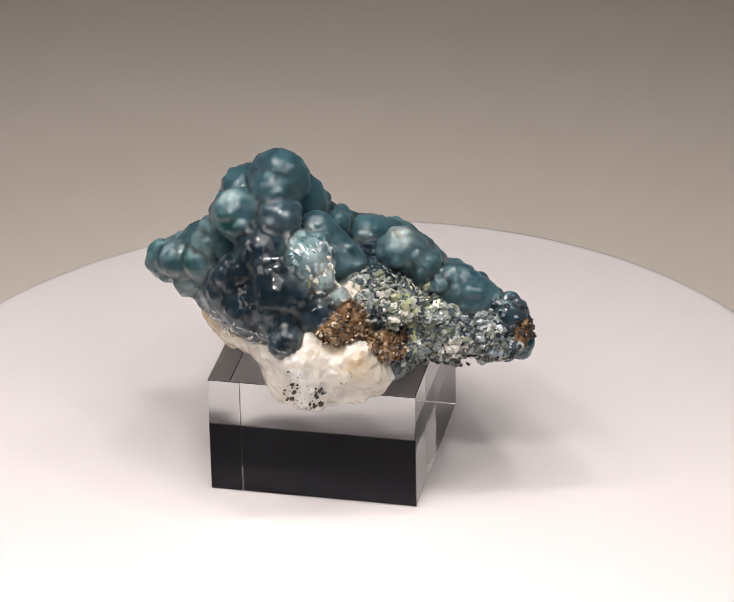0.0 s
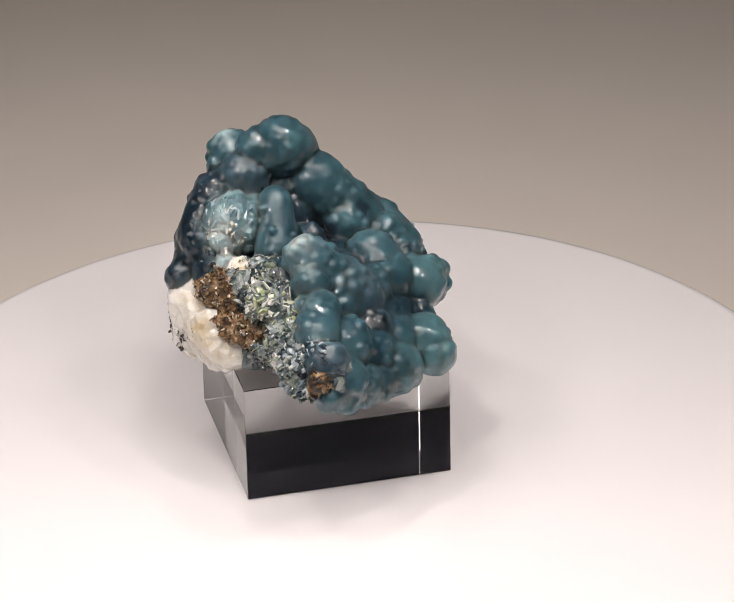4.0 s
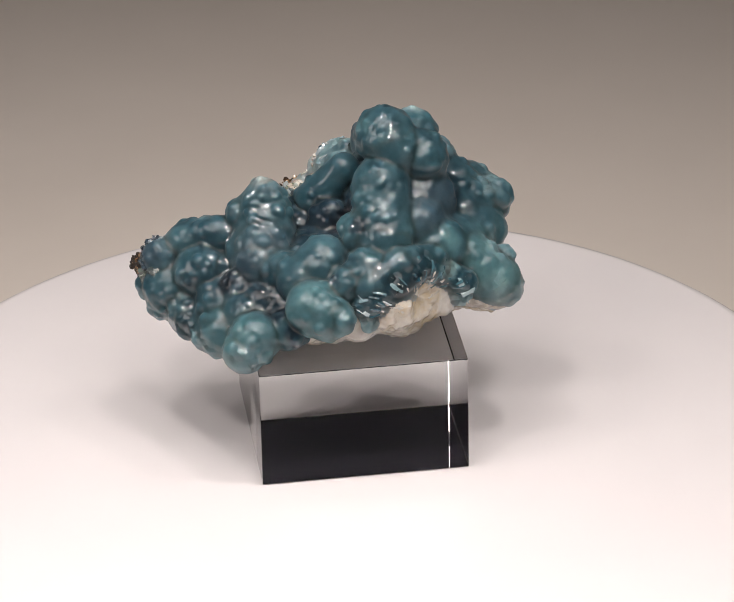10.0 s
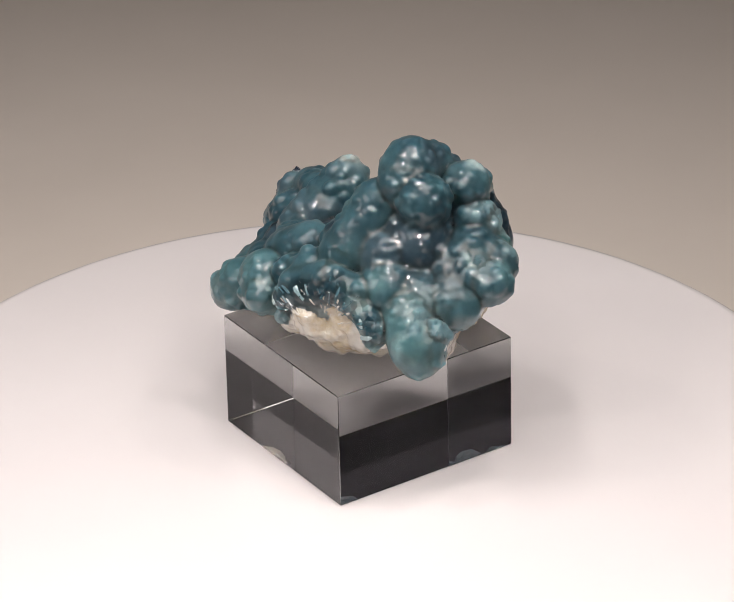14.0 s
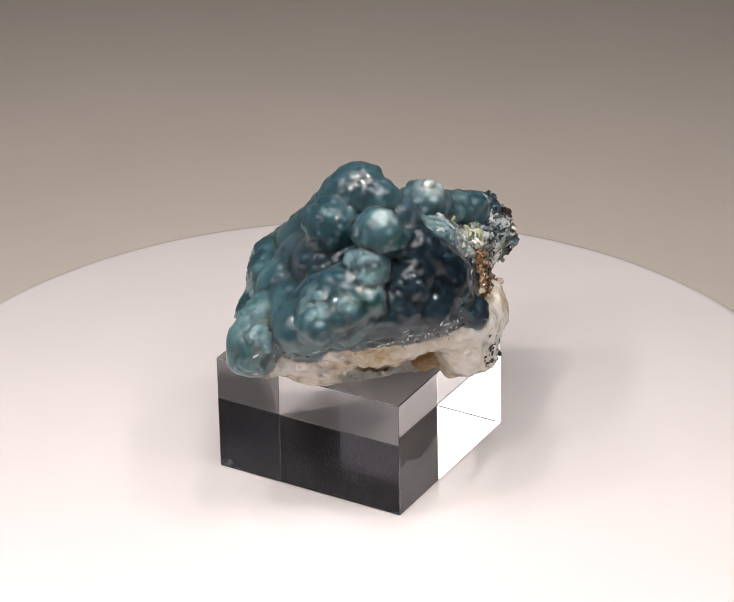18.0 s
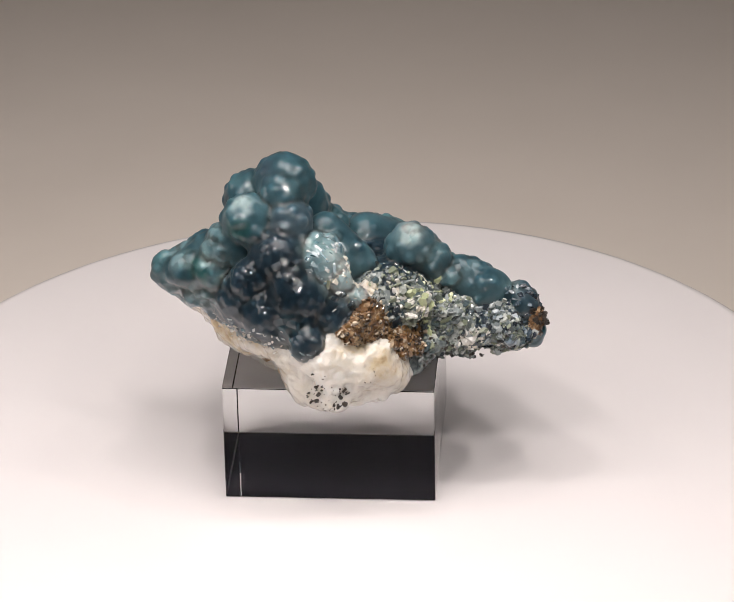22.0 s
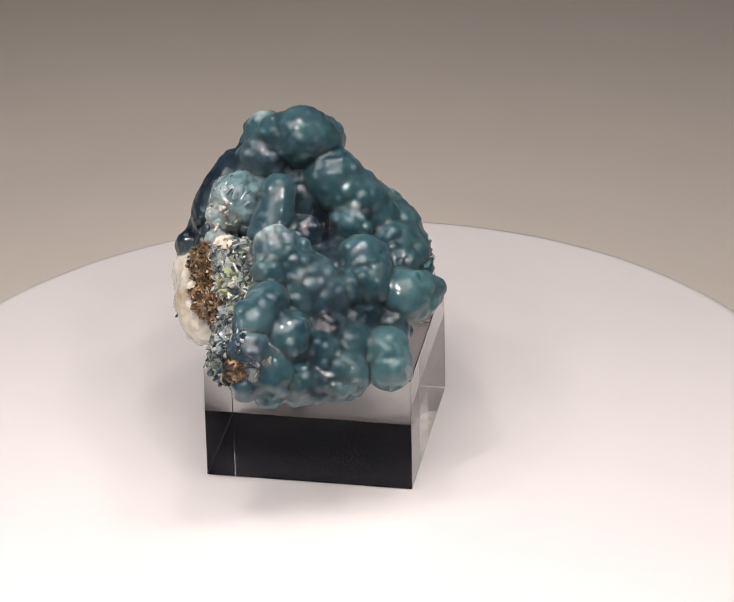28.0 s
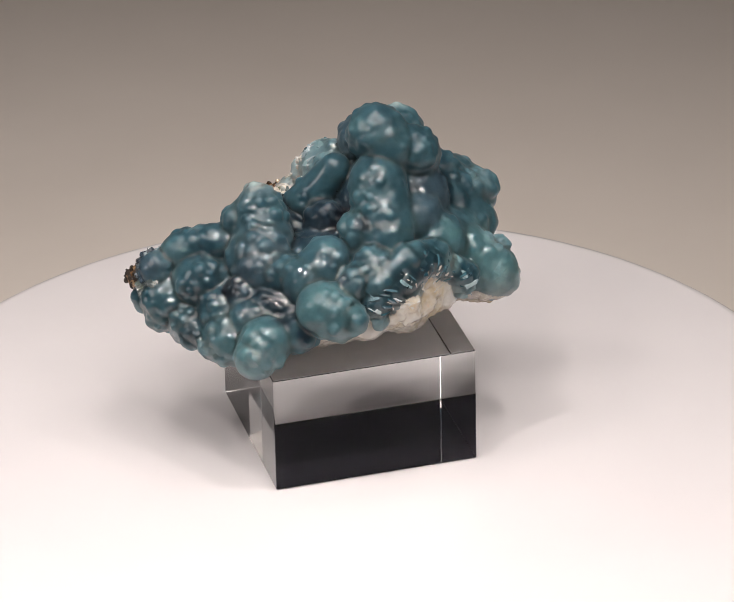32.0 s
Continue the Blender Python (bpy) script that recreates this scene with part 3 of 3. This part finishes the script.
def build_specimen():
    d, who = field()
    verts, quads, cells = skin(d)
    verts = relax(verts, quads, 1)
    nor = np.zeros_like(verts)
    fn = np.cross(verts[quads[:, 2]] - verts[quads[:, 0]], verts[quads[:, 3]] - verts[quads[:, 1]])
    for a in range(4):
        np.add.at(nor, quads[:, a], fn)
    nor /= np.linalg.norm(nor, axis=1)[:, None] + 1e-12
    owner = who[tuple(cells.T)].astype(int)
    tints = tint_of(verts)
    # the quartz is one piece
    first_white = [lobe[0] for lobe in LOBES].index("quartz")
    owner[np.array([lobe[0] == "quartz" for lobe in LOBES])[owner]] = first_white
    q_owner = np.sort(owner[quads], 1)[:, 1]
    amount = np.bincount(q_owner, minlength=len(LOBES))
    for n, (name, mat, label, centre, lo, hi, *_) in enumerate(LOBES):
        if amount[n] < 12:
            continue
        q = quads[q_owner == n]
        used, inv = np.unique(q, return_inverse=True)
        q = inv.reshape(-1, 4)
        edges = np.concatenate([q[:, (a, (a + 1) % 4)] for a in range(4)])
        key = np.sort(edges, 1)
        _, first, times = np.unique(key, axis=0, return_index=True, return_counts=True)
        rim = edges[first[times == 1]]
        v, m = verts[used], nor[used]
        # a closed lobe: a cap from its rim to a point inside
        tip = len(v)
        inner = v.mean(0) * 0.3 + centre * 0.7
        v = np.vstack([v, inner])
        faces = [tuple(f) for f in q]
        if n != first_white:
            faces += [(int(b), int(a), tip) for a, b in rim]
        me = mesh_of(name, v * U, faces, SKIN if isinstance(mat, tuple) else mat)
        if isinstance(mat, tuple):
            tint = me.attributes.new("tint", "FLOAT_COLOR", "POINT")
            tint.data.foreach_set("color", np.vstack([tints[used], np.array(mat)]).astype(np.float32).ravel())
        norm = np.zeros((len(me.loops), 3))
        norm[:4 * len(q)] = m[q.ravel()]
        me.normals_split_custom_set([tuple(r) for r in norm])
        ob = new(name, me)
        ob.parent = specimen
        tagged(ob, label)
    return verts, nor, owner


VERTS, NORMALS, OWNER = build_specimen()


# ---- splinters and specks ----
NAMES = np.array([lobe[0] for lobe in LOBES])


def splinter(bm, at, way, length, width, rnd):
    """A five-sided crystal that tapers to a chisel end."""
    z = Vector(way).normalized()
    x = z.orthogonal().normalized()
    y = z.cross(x)
    flat = rnd.uniform(0.25, 0.8)
    spin = rnd.uniform(0, 6.28)
    rings = []
    for h, s in ((-0.5, 0.8), (0.35, 1.0), (0.6, rnd.uniform(0.2, 0.8))):
        ring = []
        for k in range(5):
            a = spin + k * 1.2566
            ring.append(bm.verts.new((Vector(at) + z * (h * length) + (x * math.cos(a) + y * (math.sin(a) * flat)) * (width * s)) * U))
        rings.append(ring)
    for p, q in zip(rings, rings[1:]):
        for k in range(5):
            bm.faces.new((p[k], p[(k + 1) % 5], q[(k + 1) % 5], q[k]))
    bm.faces.new(rings[0][::-1])
    bm.faces.new(rings[-1])


def grow(names, centre, reach, count, mat, size, label, seed, lean=1.3, stout=(0.25, 0.55), name="crystal_crust"):
    """Splinters grown out of the skin of the named lobes, within reach of centre."""
    rnd = random.Random(seed)
    d = np.linalg.norm((VERTS - np.array(centre)) / np.array(reach), axis=1)
    pick = np.flatnonzero((d < 1) & np.isin(NAMES[OWNER], names.split()))
    if len(pick) == 0:
        return
    bm = bmesh.new()
    for _ in range(count):
        i = rnd.choice(pick)
        way = [NORMALS[i][k] + lean * rnd.uniform(-1, 1) for k in range(3)]
        s = size * (0.45 + 1.6 * rnd.random() ** 2)
        splinter(bm, VERTS[i], way, s, s * rnd.uniform(*stout), rnd)
    tagged(part(name, bm, mat, specimen, label), kind="stuff")


def fan(names, centre, reach, heart, count, mat, label, seed, length=0.05, thin=0.006, tilt=0.0):
    """Flat splinters that lie in the skin of the named lobes and point away from a heart."""
    rnd = random.Random(seed)
    d = np.linalg.norm((VERTS - np.array(centre)) / np.array(reach), axis=1)
    pick = np.flatnonzero((d < 1) & np.isin(NAMES[OWNER], names.split()))
    bm = bmesh.new()
    for _ in range(count if len(pick) else 0):
        i = rnd.choice(pick)
        n = Vector(NORMALS[i])
        out = Vector(VERTS[i]) - Vector(heart)
        out = (out - n * out.dot(n)).normalized() + n * rnd.uniform(-0.15 - tilt, 0.12 + tilt) + Vector([rnd.uniform(-0.3, 0.3) for _ in range(3)]) * (0.6 + 3 * tilt)
        splinter(bm, Vector(VERTS[i]) - n * 0.7 * thin, out, length * rnd.uniform(0.4, 1.4), thin * rnd.uniform(0.6, 1.8), rnd)
    tagged(part("crystal_fan", bm, mat, specimen, label), kind="stuff")


def grow_all():
    grey = "sparkling grey-green glassy grains"
    lie = dict(length=0.062, thin=0.019, tilt=0.5)
    for seed, at in enumerate(((0.53, -0.20, 1.05), (0.61, -0.05, 0.97), (0.73, 0.13, 0.90), (0.86, 0.32, 0.84))):
        fan("druse crust", at, (0.18, 0.18, 0.18), (at[0] - 0.2, at[1], at[2]), 70, SPLINTER, grey, 40 + seed, **lie)
        fan("druse crust", at, (0.18, 0.18, 0.18), (at[0] - 0.2, at[1], at[2]), 190, SPLINTER, grey, 50 + seed, 0.028, 0.008, 0.5)
    fan("druse crust", (0.62, 0.00, 0.98), (0.12, 0.14, 0.12), (0.5, 0.0, 0.9), 30, GREEN_SPLINTER, "yellow-green crystal blades", 31, 0.075, 0.017, 0.5)
    fan("druse crust", (0.60, -0.12, 1.04), (0.10, 0.10, 0.10), (0.5, -0.1, 0.95), 50, WHITE_SPLINTER, "white crystal sheaf", 34, 0.060, 0.012, 0.5)
    fan("druse crust", (0.76, 0.12, 0.80), (0.14, 0.12, 0.07), (0.6, 0.1, 0.9), 90, WHITE_SPLINTER, "white crystal grains", 32, 0.040, 0.016, 0.3)
    fan("druse crust globule", (0.84, 0.30, 0.88), (0.15, 0.17, 0.15), (0.70, 0.25, 0.85), 150, NIGHT_SPLINTER, "dark blue glassy grains", 36, 0.040, 0.014, 0.5)
    fan("druse crust", (0.72, 0.20, 0.84), (0.14, 0.14, 0.12), (0.60, 0.15, 0.85), 60, NIGHT_SPLINTER, "dark blue glassy grains", 37, 0.034, 0.012, 0.5)
    grow("druse", (0.70, 0.10, 0.90), (0.34, 0.42, 0.22), 420, SPLINTER, 0.018, "fine grey grains between the blades", 33)
    grow("druse", (0.72, 0.10, 0.76), (0.34, 0.42, 0.10), 200, SPECK, 0.014, "dark grains under the crystal crust", 35, name="speck_patch")
    brown = "rusty brown grains"
    grow("rust_crust", (0.56, -0.35, 0.97), (0.14, 0.16, 0.16), 260, BROWN_SPLINTER, 0.017, brown, 5)
    grow("rust_crust", (0.63, -0.20, 0.85), (0.16, 0.20, 0.14), 300, BROWN_SPLINTER, 0.017, brown, 6)
    grow("rust_crust druse", (0.93, 0.39, 0.88), (0.08, 0.08, 0.09), 70, SPECK, 0.018, "dark brown grains at the tip", 7)
    blue = "glassy blue splinters that radiate in a broken globule"
    fan("geode", (0.40, -0.42, 1.22), (0.12, 0.19, 0.19), (0.36, -0.41, 1.17), 60, ICE_SPLINTER, blue, 8, 0.04, 0.009)
    fan("geode_core geode", (0.43, -0.40, 1.18), (0.09, 0.12, 0.16), (0.40, -0.41, 1.15), 46, WHITE_SPLINTER, "white fibres in the heart of a broken globule", 14, 0.028, 0.012, 0.3)
    heart = (-0.40, 0.0, 0.84)
    fan("geode_rim", (-0.42, 0.0, 0.97), (0.25, 0.40, 0.20), heart, 70, BLUE_SPLINTER, blue, 9, 0.05, 0.011)
    fan("geode_rim quartz", (-0.42, 0.0, 0.93), (0.12, 0.26, 0.09), heart, 40, WHITE_SPLINTER, "white fibres under the broken rim", 10, 0.045, 0.005)
    seam = "pale splinters along the edge of the blue crust"
    grow("quartz crust", (0.05, -0.66, 0.90), (0.45, 0.16, 0.06), 50, WHITE_SPLINTER, 0.014, seam, 11)
    fan("globule crust", (0.22, -0.70, 0.93), (0.34, 0.18, 0.08), (0.22, -0.6, 1.05), 70, ICE_SPLINTER, seam, 12, 0.03, 0.005)
    fan("globule crust", (-0.30, -0.66, 0.84), (0.34, 0.22, 0.07), (-0.3, -0.5, 1.0), 110, ICE_SPLINTER, seam, 13, 0.026, 0.005)
    grow("geode quartz crust druse", (0.45, -0.38, 1.13), (0.10, 0.20, 0.08), 40, SPLINTER, 0.024, grey, 19)
    black = "black manganese specks"
    grow("quartz", (0.555, -0.617, 0.69), (0.10, 0.10, 0.08), 60, SPECK, 0.013, black, 15, name="speck_patch")
    grow("quartz", (0.53, -0.67, 0.83), (0.05, 0.05, 0.05), 5, SPECK, 0.011, black, 16, name="speck_patch")
    grow("quartz", (0.65, -0.45, 0.79), (0.06, 0.06, 0.05), 6, SPECK, 0.011, black, 17, name="speck_patch")
    grow("quartz", (0.00, -0.57, 0.70), (0.08, 0.08, 0.06), 8, SPECK, 0.012, black, 18, name="speck_patch")


grow_all()


def motions():
    rows = [(k * 0.8, pose(0, 0, 0, 0, 0, SPIN * (k * 0.8 - 19.0))) for k in range(41)]
    for thing in (turntable, block, specimen):
        walk(thing, rows)


motions()
